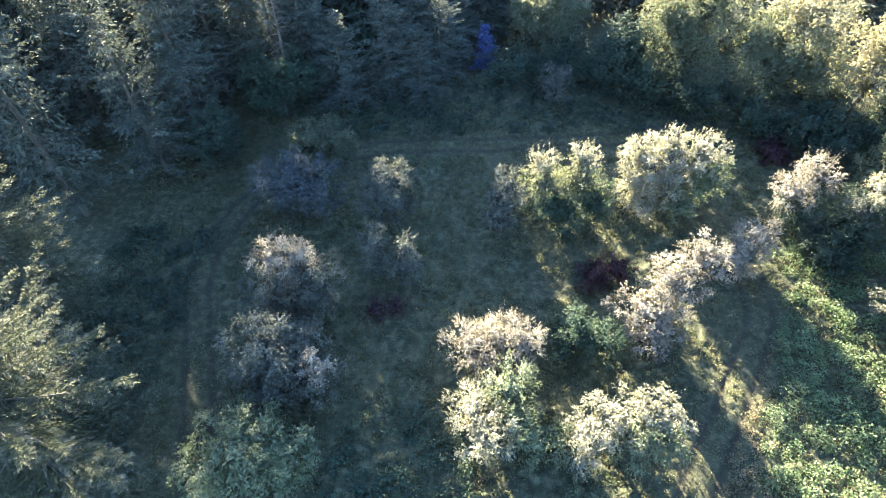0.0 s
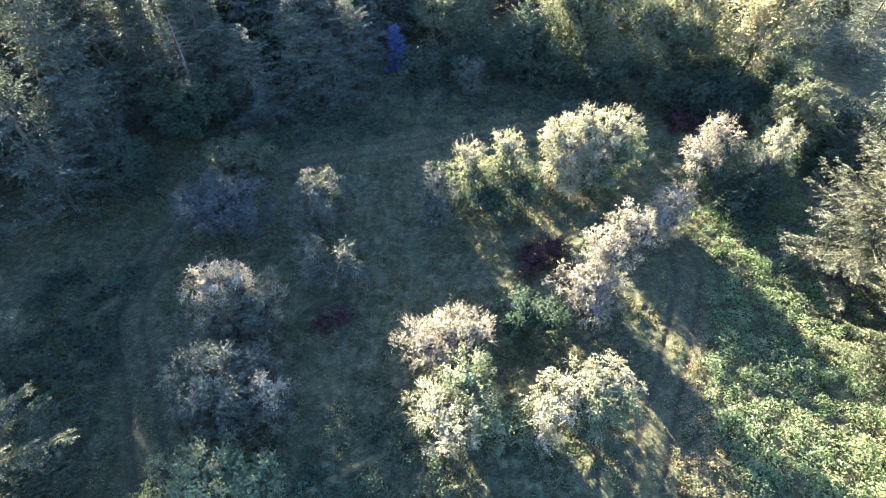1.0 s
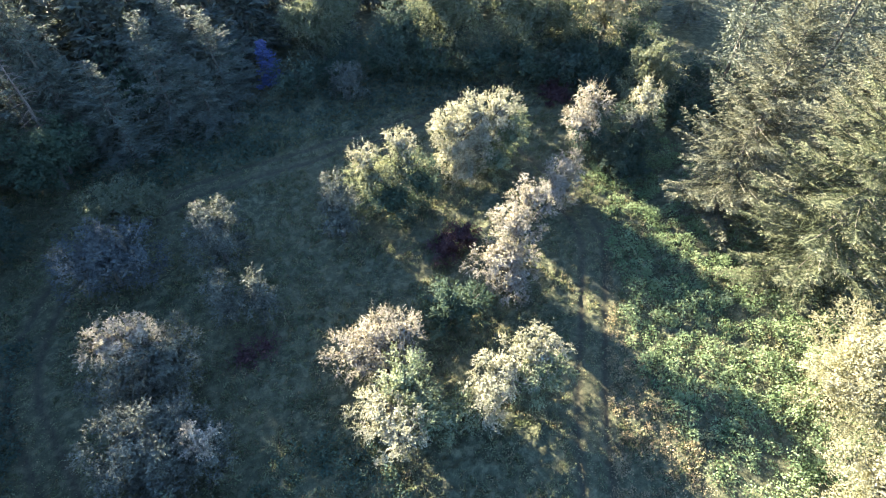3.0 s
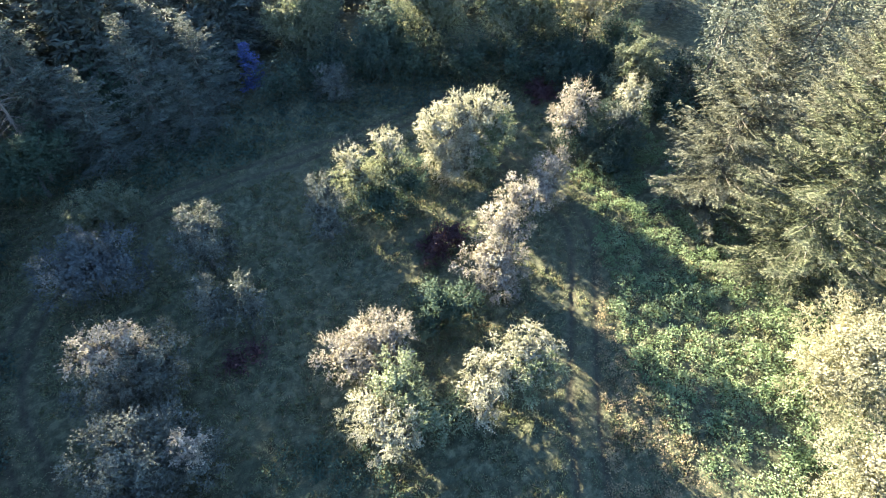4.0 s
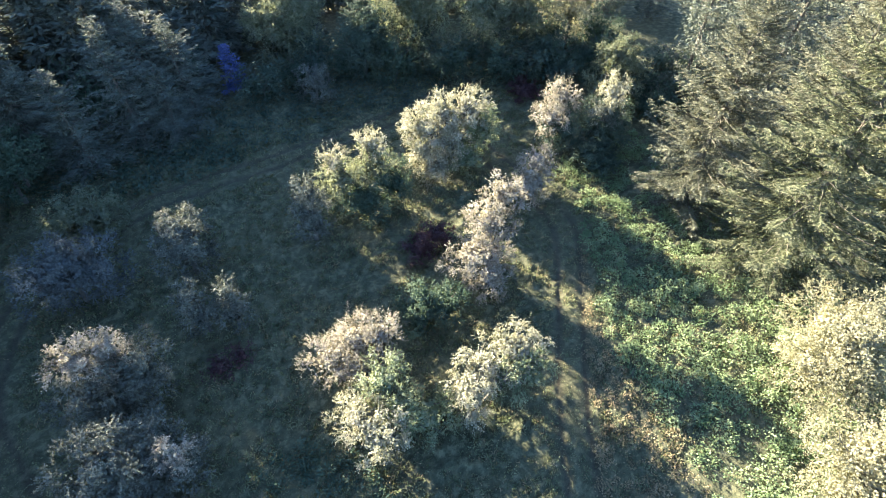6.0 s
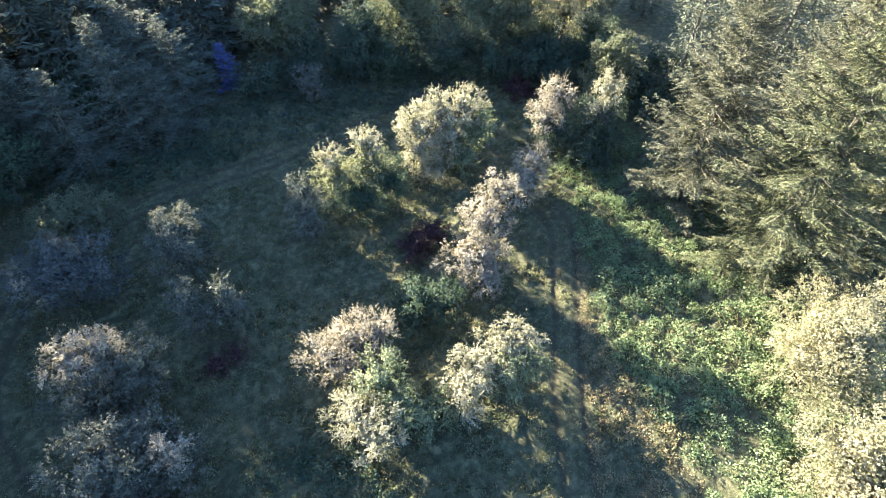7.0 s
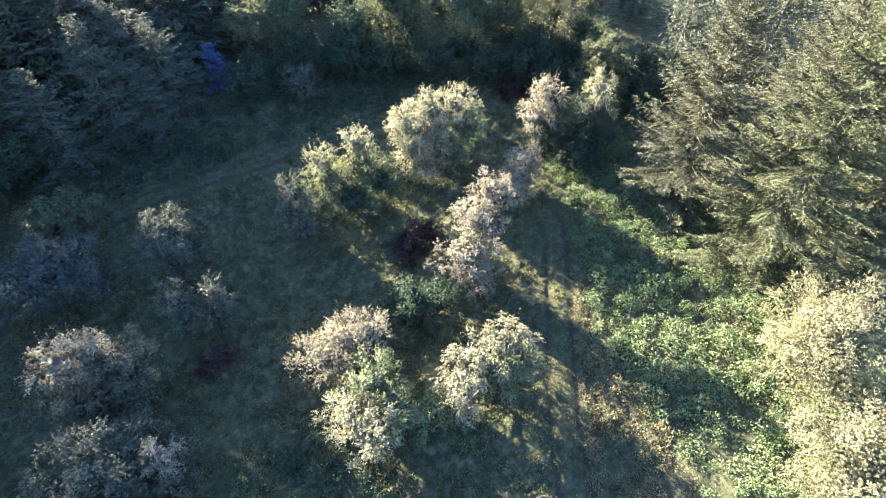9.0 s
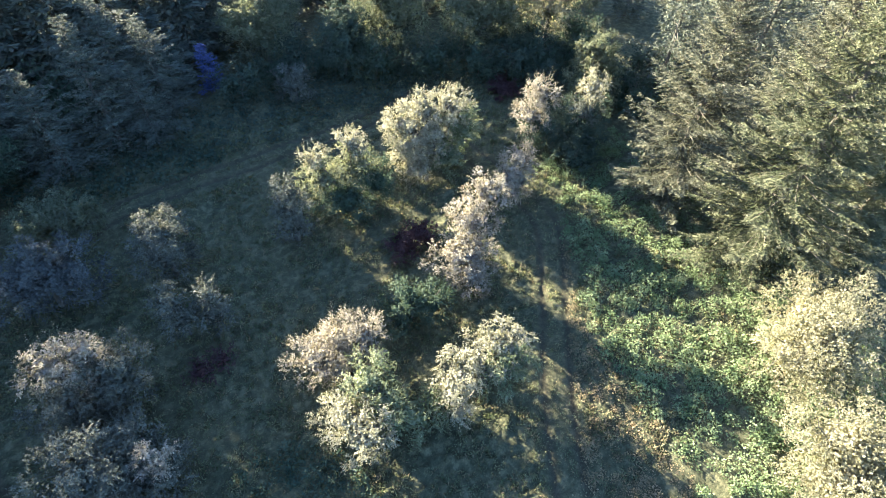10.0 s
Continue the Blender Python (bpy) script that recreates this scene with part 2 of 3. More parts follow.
def build_ground():
    fx = np.concatenate([-np.geomspace(1500, 62, 12), np.arange(-56, -21, 1.0), np.arange(-21, 22, 0.2), np.arange(22, 27, 0.4), np.arange(27.5, 86, 1.2), np.geomspace(90, 1500, 12)])
    fy = np.concatenate([-np.geomspace(1500, 24, 12), np.arange(-16, 3, 0.8), np.arange(3, 40, 0.2), np.arange(40, 44.2, 0.4), np.arange(44.5, 96, 1.2), np.geomspace(100, 1500, 12)])
    X, Y = np.meshgrid(fx, fy)
    xy = np.c_[X.ravel(), Y.ravel()]
    d = track_distance(xy)
    rut = np.exp(-((d - 0.82) / 0.24) ** 2)
    z = rolling(xy[:, 0], xy[:, 1]) + tussocks(xy[:, 0], xy[:, 1]) * np.clip((d - 0.3) / 1.5, 0, 1) - 0.10 * rut
    rng = np.random.default_rng(3)
    z += (np.abs(xy[:, 0]) < 90) * rng.normal(size=len(xy)) * 0.012
    w, h = len(fx), len(fy)
    i = np.arange(w * h).reshape(h, w)
    faces = np.stack([i[:-1, :-1], i[:-1, 1:], i[1:, 1:], i[1:, :-1]], axis=-1).reshape(-1, 4)
    me = bpy.data.meshes.new("ground")
    me.vertices.add(w * h)
    me.vertices.foreach_set("co", np.c_[xy, z].astype(np.float32).ravel())
    me.loops.add(faces.size)
    me.loops.foreach_set("vertex_index", faces.ravel().astype(np.int32))
    me.polygons.add(len(faces))
    me.polygons.foreach_set("loop_start", np.arange(0, faces.size, 4, dtype=np.int32))
    me.update(calc_edges=True)
    wear = me.attributes.new("wear", "FLOAT", "POINT")
    wear.data.foreach_set("value", np.clip(rut * 0.6 + 0.08 * np.exp(-(d / 1.3) ** 4), 0, 1).astype(np.float32))
    me.materials.append(MEADOW)
    tagged(new("ground", me), "rough grass meadow with worn wheel tracks", "meadow", kind="structure")


build_ground()


def lie(x, y):
    return float(rolling(np.array([x]), np.array([y]))[0])


# ---------------------------------------------------------------- broadleaf trees and shrubs
def lobe_shoots(rng, lobe, per_m2, up, spread):
    """Starts and directions of leafy shoots over one part of a crown: several leafy heads with gaps between them."""
    cx, cy, cz, r, rz = lobe[:5]
    n = int(4 * math.pi * ((r * r) ** 1.6 / 3 + 2 * (r * rz) ** 1.6 / 3) ** (1 / 1.6) * per_m2)
    k = int(min(60, 10 + 6.0 * r * rz))
    i = np.arange(k) + 0.5
    hz = 1 - 2 * i / k
    turn = i * 2.39996 + rng.uniform(0, 6.28)
    heads = unit(np.c_[np.cos(turn) * np.sqrt(1 - hz * hz), np.sin(turn) * np.sqrt(1 - hz * hz), hz] + rng.normal(size=(k, 3)) * 0.22)
    size = rng.uniform(0.19, 0.36, k) * (1.0 if r < 1.5 else 0.9)
    away = rng.uniform(0.60, 0.96, k)
    share = size ** 2
    pick = rng.choice(k, size=n, p=share / share.sum())
    d = unit(rng.normal(size=(n, 3)) + heads[pick] * 0.95)
    depth = 1 - 0.28 * rng.random(n) ** 1.7
    q = heads[pick] * away[pick][:, None] + d * (size[pick] * depth)[:, None]
    f = np.array([noise.noise(Vector(v * 4.0 + np.array(lobe[:3]))) for v in q])
    keep = f + 0.45 * rng.random(n) > -0.02
    q, d, pick = q[keep], d[keep], pick[keep]
    p = np.c_[cx + q[:, 0] * r, cy + q[:, 1] * r, cz + q[:, 2] * rz]
    way = unit((0.75 * d + 0.25 * heads[pick]) * spread + np.array([0, 0, up]) + rng.normal(size=d.shape) * 0.38)
    face = unit(0.55 * d + 0.6 * heads[pick] + np.array([0, 0, 0.15]))
    m = int(n * 2.0)
    pick = rng.choice(k, size=m, p=share / share.sum())
    d = unit(rng.normal(size=(m, 3)) + heads[pick] * 0.8)
    q = heads[pick] * away[pick][:, None] + d * (size[pick] * rng.uniform(0.3, 0.62, m))[:, None]
    inner = np.c_[cx + q[:, 0] * r, cy + q[:, 1] * r, cz + q[:, 2] * rz], unit(0.6 * d + 0.5 * heads[pick])
    return p, way, face, inner


def leafy(rng, p, way, face, length, leaves, leaf, droop, fat=0.72):
    """Leaves set in turn along bent shoots."""
    n = len(p)
    L = length * rng.uniform(0.5, 1.25, n)
    side = unit(np.cross(way, rng.normal(size=way.shape)))
    quads = []
    for k in range(leaves):
        u = (k + 0.4 + 0.5 * rng.random(n)) / leaves
        at = p + way * (L * u)[:, None]
        at[:, 2] -= droop * L * u ** 2
        s = side if k % 2 else -side
        out = way * 0.35 + s * 0.75 + rng.normal(size=way.shape) * 0.5
        out[:, 2] -= 0.3 * droop
        size = leaf * rng.uniform(0.65, 1.3, n)
        quads.append(leaf_quads(rng, at, out, size, size * fat, face=face))
    return np.concatenate(quads)


def tree(name, x, y, lobes, material, label, category="tree", leaf=0.11, shoots=10.0, leaves=10, up=0.45, spread=1.0,
         length=0.42, droop=0.35, trunk=0.16, sprouts=0, seed=1, group="", fork=0.45):
    """A broadleaf tree or shrub: trunk, limbs and a crown of leafy shoots. lobes: dx, dy, height, radius, half height."""
    rng = np.random.default_rng(seed)
    root = new(name)
    root.matrix_world = pose(x, y, lie(x, y) - 0.03)
    tagged(root, label, category, group)
    top = np.mean([l[:3] for l in lobes], axis=0)
    forkp = np.array([top[0] * 0.5, top[1] * 0.5, max(0.35, top[2] * fork)])
    v, f = tube(bent(rng, (0, 0, -0.1), forkp, 6, 0.10), np.linspace(trunk * 1.25, trunk * 0.8, 6), 9)
    part("trunk", mesh_of("trunk", v, f, BARK), root)
    for i, l in enumerate(lobes):
        c = np.array(l[:3], float)
        v, f = tube(bent(rng, forkp, c + (0, 0, l[4] * 0.35), 7, 0.22, 0.1), np.linspace(trunk * 0.62, trunk * 0.14, 7), 6)
        for _ in range(5):
            d = unit(rng.normal(size=3) + (0, 0, 0.6))
            start = forkp + (c - forkp) * rng.uniform(0.4, 0.9)
            v2, f2 = tube(bent(rng, start, c + d * (l[3], l[3], l[4]) * 0.85, 6, 0.25), np.linspace(trunk * 0.3, 0.012, 6), 5)
            f += [tuple(j + len(v) for j in q) for q in f2]
            v += v2
        limb = part("limb", mesh_of("limb", v, f, BARK), root)
        p, way, face, inner = lobe_shoots(rng, l, 1.45 * shoots, up, spread)
        keep = p[:, 2] > 0.12
        quads = [leafy(rng, p[keep], way[keep], face[keep], length, leaves, leaf, droop)]
        p, face = inner
        fill = leaf * rng.uniform(1.3, 2.0, len(p))
        quads.append(leaf_quads(rng, p, rng.normal(size=p.shape) + face * 0.4, fill, fill * 0.8, 0.1, face))
        few = sprouts // len(lobes)
        if few and l[2] + l[4] > 0.75 * max(k[2] + k[4] for k in lobes):
            o = np.clip(rng.normal(size=(few, 2)) * 0.42, -0.62, 0.62)
            p = np.c_[c[0] + o[:, 0] * l[3], c[1] + o[:, 1] * l[3], c[2] + l[4] * 0.8 * np.sqrt(1 - (o ** 2).sum(axis=1))]
            way = unit(rng.normal(size=p.shape) * 0.22 + (0, 0, 1))
            quads.append(leafy(rng, p, way, unit(p - c), 0.95, 14, leaf * 0.9, 0.0))
        area = 4 * math.pi * ((l[3] * l[3]) ** 1.6 / 3 + 2 * (l[3] * l[4]) ** 1.6 / 3) ** (1 / 1.6)
        n = int(area * 4.2 * shoots)
        d = unit(rng.normal(size=(n, 3)))
        deep = rng.uniform(0.2, 0.52, n)
        at = c + d * (l[3], l[3], l[4]) * deep[:, None]
        big = leaf * rng.uniform(1.9, 2.7, n)
        quads.append(leaf_quads(rng, at, rng.normal(size=(n, 3)) + (0, 0, 0.2), big, big * 0.85, 0.08, d))
        q = np.concatenate(quads)
        q[:, :, 2] = np.maximum(q[:, :, 2], 0.05 + 0.1 * rng.random(len(q))[:, None])
        part("foliage", quad_mesh("foliage", q, l[5] if len(l) > 5 else material), limb)
    return root


# ---------------------------------------------------------------- conifers
def conifer(name, height, reach, material, label, seed=1, whorl=0.5, arms=6, spray=0.32, gap=0.13, side_gap=0.42, fat=0.3, bare=0.08,
            category="conifer", lift=0.12, group="", single=False, round_top=0.78, plume=1.0, core=1.0, tip=None):
    """A fir: a straight trunk with whorls of drooping boughs; each bough is a spine with side twigs, feathered on both sides with
    needled sprays and turned up at its tip. single: every bough a part of its own."""
    rng = np.random.default_rng(seed)
    root = tagged(new(name), label, category, group)
    zs = np.linspace(-0.1, height, 14)
    tv, tf = tube(np.c_[np.cumsum(rng.normal(size=14)) * 0.02, np.cumsum(rng.normal(size=14)) * 0.02, zs],
                  np.maximum(0.012 * height * (1.1 - zs / height), 0.015), 9)
    quads = []
    z = height * bare
    upward = np.array([0, 0, 1.0])
    while z < height - 0.15:
        h = (z / height - bare) / (1 - bare)
        L0 = reach * ((1 - h) ** round_top) * min(1.0, 0.72 + 1.6 * h) + 0.12
        for _ in range(arms):
            a = rng.uniform(0, 2 * math.pi)
            L = L0 * rng.uniform(0.62, 1.15) * (1.0 + 0.12 * math.sin(3 * a + seed))
            slope = -0.30 * (1 - h) + 0.45 * h + rng.normal() * 0.10
            out = np.array([math.cos(a), math.sin(a), 0.0])
            sidev = np.array([-math.sin(a), math.cos(a), 0.0])
            z0 = z + rng.normal() * 0.1

            def spine(u):
                return out * (L * u)[:, None] + upward * (z0 + slope * L * u + lift * L * u ** 2.2 * 1.6)[:, None]

            wood = None
            if L > 1.2:
                wood = tube(spine(np.linspace(0, 0.8, 5)), np.linspace(0.008 * L + 0.01, 0.006, 5), 4)
            m = max(2, int(L / side_gap))
            us = np.repeat((np.arange(m) + 0.3 + 0.6 * rng.random(m)) / m * 0.86 + 0.12, 2)
            sgn = np.tile([-1.0, 1.0], m)
            starts = np.vstack([spine(us), spine(np.array([0.35, 0.62]))])
            ends = spine(np.array([0.66, 1.0]))
            ways = unit(out * 0.8 + sgn[:, None] * sidev * 0.75 + rng.normal(size=(2 * m, 3)) * 0.15 + (0, 0, -0.06))
            ways = np.vstack([ways, unit(ends - starts[-2:])])
            lens = plume * np.minimum(0.30 * L + 0.15, 1.5) * (1.06 - us) ** 0.6 * rng.uniform(0.55, 1.2, 2 * m)
            lens = np.r_[lens, np.linalg.norm(ends - starts[-2:], axis=1)]
            many = np.maximum(2, (lens / gap).astype(int))
            who = np.repeat(np.arange(len(lens)), many)
            w = (np.concatenate([np.arange(k) for k in many]) + rng.random(len(who)) * 0.7) / many[who]
            at = starts[who] + ways[who] * (lens[who] * w)[:, None]
            at[:, 2] -= 0.16 * lens[who] * w ** 2
            cross = unit(np.cross(ways[who], upward))
            face = upward * 0.9 + out * 0.55 + sidev * np.r_[sgn * 0.25, 0, 0][who][:, None]
            own = []
            for s in (-1, 1):
                d = ways[who] * (0.75 + 0.6 * w[:, None] ** 3) + s * cross * 0.7 + rng.normal(size=at.shape) * 0.22 + (0, 0, 0.06)
                size = spray * rng.uniform(0.65, 1.25, len(who)) * (1.12 - 0.5 * w)
                own.append(leaf_quads(rng, at, d, size, size * fat, 0.06, face, 0.45))
            own = np.concatenate(own)
            # Outer sprays take the paler colour that stands in for sunlit tips.
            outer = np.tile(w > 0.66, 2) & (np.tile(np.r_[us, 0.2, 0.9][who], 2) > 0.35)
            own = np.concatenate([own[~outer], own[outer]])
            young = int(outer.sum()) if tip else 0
            own[:, :, 2] = np.maximum(own[:, :, 2], 0.08)
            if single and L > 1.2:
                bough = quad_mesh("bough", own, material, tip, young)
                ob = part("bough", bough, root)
                part("branch", mesh_of("branch", *wood, BARK_FIR), ob)
            else:
                quads.append(own)
                if wood:
                    tf += [tuple(i + len(tv) for i in q) for q in wood[1]]
                    tv += wood[0]
        z += whorl * rng.uniform(0.75, 1.25) * (0.6 + 0.5 * (1 - h))
    n = int(core * height * reach * 60)
    h = rng.random(n) ** 1.25 * 0.9
    far = reach * (1 - h) ** round_top * np.minimum(1.0, 0.72 + 1.6 * h) * 0.52 * rng.random(n) ** 0.5
    a = rng.uniform(0, 2 * math.pi, n)
    p = np.c_[np.cos(a) * far, np.sin(a) * far, height * (bare + (1 - bare) * h) - 0.15 * far]
    quads.append(leaf_quads(rng, p, np.c_[np.cos(a), np.sin(a), np.full(n, -0.4)] + rng.normal(size=(n, 3)) * 0.5, spray * rng.uniform(0.7, 1.3, n), spray * rng.uniform(0.25, 0.42, n)))
    part("trunk", mesh_of("trunk", tv, tf, BARK_FIR), root)
    part("crown", quad_mesh("crown", np.concatenate(quads), material), root)
    return root


def dead_fir(name, x, y, height, reach, label, seed):
    """A dead fir: a bare trunk with brittle, drooping branches that still carry a few twigs."""
    rng = np.random.default_rng(seed)
    root = tagged(new(name), label, "dead tree")
    root.matrix_world = pose(x, y, lie(x, y))
    v, f = tube(bent(rng, (0, 0, -0.1), (0.2, 0.1, height), 9, 0.03), np.linspace(0.2, 0.03, 9), 9)
    part("trunk", mesh_of("trunk", v, f, BARK_DEAD), root)
    for z in np.arange(height * 0.45, height * 0.97, 0.3):
        for _ in range(2):
            a, L = rng.uniform(0, 6.283), reach * (1.1 - z / height) * rng.uniform(0.6, 1.2) + 0.3
            way = np.array([math.cos(a), math.sin(a), -0.12])
            tip = np.array([0.2, 0.1, 0]) * z / height + way * L + (0, 0, z)
            line = bent(rng, (0.2 * z / height, 0.1 * z / height, z), tip, 6, 0.1, 0.1)
            v, f = tube(line, np.linspace(0.035, 0.008, 6), 5)
            for k in (2, 3, 4):
                for sgn in (-1, 1):
                    end = line[k] + L * 0.22 * np.array([math.cos(a + sgn * 0.9), math.sin(a + sgn * 0.9), -0.15])
                    v2, f2 = tube(bent(rng, line[k], end, 4, 0.1), np.linspace(0.014, 0.005, 4), 4)
                    f += [tuple(j + len(v) for j in q) for q in f2]
                    v += v2
            part("branch", mesh_of("branch", v, f, BARK_DEAD), root)
    return root


def stand(ob, x, y, turn=0.0, size=1.0, tall=1.0):
    ob.matrix_basis = pose(x, y, lie(x, y), 0, 0, turn) @ Matrix.Diagonal((size, size, size * tall, 1))
    return ob


# ---------------------------------------------------------------- the old orchard in the clearing
tree("apple_tree", 3.2, 16.9, [(-1.4, 0, 2.1, 1.6, 1.3), (0.3, 0.2, 2.4, 1.6, 1.3), (1.5, 0, 2.2, 1.5, 1.3), (0, -0.3, 1.4, 2.2, 1.1)], LEAF_PINK,
     "old apple tree with dry buff-coloured leaves, lit from behind", leaf=0.0811, up=0.7, droop=0.1, sprouts=40, seed=11)
# Cream for the sunlit left lobes, green for the rest: light put into colour.
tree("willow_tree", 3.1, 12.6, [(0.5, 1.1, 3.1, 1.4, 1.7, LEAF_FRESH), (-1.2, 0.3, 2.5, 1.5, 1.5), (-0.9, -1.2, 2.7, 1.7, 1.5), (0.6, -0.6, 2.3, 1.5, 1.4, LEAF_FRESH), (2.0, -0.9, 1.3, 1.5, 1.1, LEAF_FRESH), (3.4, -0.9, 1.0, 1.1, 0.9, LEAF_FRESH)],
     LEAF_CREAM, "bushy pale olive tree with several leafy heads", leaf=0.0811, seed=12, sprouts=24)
# Lower right lobes in darker green: shade of the crown put into leaf colour.
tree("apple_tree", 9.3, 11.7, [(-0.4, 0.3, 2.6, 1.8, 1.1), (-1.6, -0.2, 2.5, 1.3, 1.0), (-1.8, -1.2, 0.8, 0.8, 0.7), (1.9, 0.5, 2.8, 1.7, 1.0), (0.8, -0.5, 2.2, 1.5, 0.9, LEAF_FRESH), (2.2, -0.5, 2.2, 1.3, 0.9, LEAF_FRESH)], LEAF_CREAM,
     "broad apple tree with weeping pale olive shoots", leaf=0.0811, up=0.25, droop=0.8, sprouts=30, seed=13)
tree("shrub", 8.4, 18.0, [(-0.3, 0.1, 2.1, 1.4, 1.6), (1.1, -0.5, 1.6, 1.5, 1.4), (-0.9, -0.6, 1.2, 1.1, 1.0)], LEAF_GREEN, "dense dark green bush", "shrub", leaf=0.0912, seed=14, sprouts=10)
tree("apple_tree", 14.0, 18.9, [(-1.5, 0.3, 2.9, 1.9, 1.4), (0.1, 1.0, 4.6, 1.7, 1.3), (1.6, 1.9, 5.6, 1.5, 1.2), (-0.2, 0.4, 2.2, 1.5, 1.2), (-1.0, -0.9, 1.5, 1.6, 1.3)], LEAF_PINK,
     "leaning old tree with pinkish buff foliage and bare trunk", leaf=0.0811, seed=15, sprouts=20, fork=0.5)
tree("shrub", 11.0, 23.0, [(-0.6, 0, 0.9, 1.3, 0.9), (1.0, 0.6, 0.9, 1.2, 0.8)], LEAF_RED, "dark red leafy shrub", "shrub", leaf=0.0912, seed=16, trunk=0.06)
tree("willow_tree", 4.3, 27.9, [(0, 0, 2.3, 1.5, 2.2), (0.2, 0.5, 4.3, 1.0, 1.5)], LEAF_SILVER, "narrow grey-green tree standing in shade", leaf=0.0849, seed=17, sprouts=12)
# Cream tops and green low lobes put the sunlit and shaded parts into colour.
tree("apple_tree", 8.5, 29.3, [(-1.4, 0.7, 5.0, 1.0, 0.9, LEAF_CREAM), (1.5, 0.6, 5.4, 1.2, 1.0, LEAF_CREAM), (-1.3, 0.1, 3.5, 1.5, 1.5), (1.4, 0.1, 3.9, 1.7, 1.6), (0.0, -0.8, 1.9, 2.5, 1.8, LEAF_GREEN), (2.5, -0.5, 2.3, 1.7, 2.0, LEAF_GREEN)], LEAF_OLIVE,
     "twin-headed apple tree with paler leaves painted for its sunlit tops", leaf=0.0849, seed=18, sprouts=44, up=0.6)
# Right and front lobes darker and greener: the crown's shaded side painted in.
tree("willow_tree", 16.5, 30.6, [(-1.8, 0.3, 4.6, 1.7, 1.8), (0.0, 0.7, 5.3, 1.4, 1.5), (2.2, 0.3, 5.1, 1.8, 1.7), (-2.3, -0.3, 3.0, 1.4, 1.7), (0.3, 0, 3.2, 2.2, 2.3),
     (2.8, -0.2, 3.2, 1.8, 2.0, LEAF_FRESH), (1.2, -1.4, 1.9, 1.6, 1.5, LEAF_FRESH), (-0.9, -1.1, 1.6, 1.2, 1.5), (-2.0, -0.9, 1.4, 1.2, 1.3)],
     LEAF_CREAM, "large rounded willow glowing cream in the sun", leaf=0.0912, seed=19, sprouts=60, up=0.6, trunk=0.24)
tree("shrub", 20.8, 24.1, [(-0.3, 0, 2.0, 1.6, 1.7), (0.4, 0.4, 3.3, 1.3, 1.2)], LEAF_PINK, "buff-leaved bush beside the track", "shrub", leaf=0.0811, seed=20, sprouts=20)
# Lower lobe darker than the buff crown: its shade painted in leaf colour.
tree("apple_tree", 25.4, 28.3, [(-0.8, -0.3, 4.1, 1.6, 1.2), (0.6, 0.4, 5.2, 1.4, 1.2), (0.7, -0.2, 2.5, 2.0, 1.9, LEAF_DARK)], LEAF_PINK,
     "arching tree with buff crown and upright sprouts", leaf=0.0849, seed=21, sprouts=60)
# Pale top and dark lower lobes: sun and shade painted by leaf material.
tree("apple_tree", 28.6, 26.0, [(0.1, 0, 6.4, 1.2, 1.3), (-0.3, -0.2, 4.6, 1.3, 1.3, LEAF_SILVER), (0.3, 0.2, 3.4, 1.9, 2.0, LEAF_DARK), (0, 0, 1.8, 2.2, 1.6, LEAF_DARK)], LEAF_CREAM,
     "tall tree with sprouting top, sunlit top and shaded crown painted in leaf colour", leaf=0.0894, seed=22, sprouts=50)
tree("shrub", 26.6, 24.4, [(0, 0, 1.3, 1.5, 1.2), (1.2, -0.3, 1.0, 1.2, 1.0)], LEAF_DARK, "dark green bush below taller trees", "shrub", leaf=0.0869, seed=35, trunk=0.08)
tree("maple_tree", 33.3, 30.7, [(0, 0, 6.0, 1.7, 1.7), (0.4, 0, 3.2, 2.4, 2.6)], LEAF_OLIVE, "slender tree with a yellow-green top", leaf=0.12, seed=23)
tree("elder_bush", -10.4, 35.8, [(-0.8, 0, 2.0, 2.0, 1.7), (1.1, -0.1, 2.1, 2.0, 1.7)], LEAF_OLIVE, "green spreading bush in the shade", "shrub", leaf=0.0912, seed=24, sprouts=16)
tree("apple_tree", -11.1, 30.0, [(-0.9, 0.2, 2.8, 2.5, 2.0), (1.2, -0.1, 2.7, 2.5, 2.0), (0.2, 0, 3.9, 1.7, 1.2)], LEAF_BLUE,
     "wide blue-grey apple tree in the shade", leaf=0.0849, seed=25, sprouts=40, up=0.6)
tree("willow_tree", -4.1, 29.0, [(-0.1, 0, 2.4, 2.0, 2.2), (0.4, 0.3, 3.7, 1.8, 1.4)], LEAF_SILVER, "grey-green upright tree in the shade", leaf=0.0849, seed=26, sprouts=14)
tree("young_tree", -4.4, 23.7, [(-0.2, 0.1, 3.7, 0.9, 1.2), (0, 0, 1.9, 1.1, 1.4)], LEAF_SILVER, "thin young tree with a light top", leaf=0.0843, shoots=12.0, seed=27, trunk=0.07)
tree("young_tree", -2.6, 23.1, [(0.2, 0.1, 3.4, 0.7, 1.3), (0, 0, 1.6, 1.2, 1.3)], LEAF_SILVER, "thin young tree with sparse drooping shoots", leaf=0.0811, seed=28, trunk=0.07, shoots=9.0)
tree("shrub", -3.9, 20.5, [(-0.5, 0, 0.5, 1.2, 0.6), (0.8, 0.2, 0.5, 1.0, 0.5)], LEAF_RED, "low dark red bramble", "shrub", leaf=0.0849, shoots=4.0, seed=29, trunk=0.04)
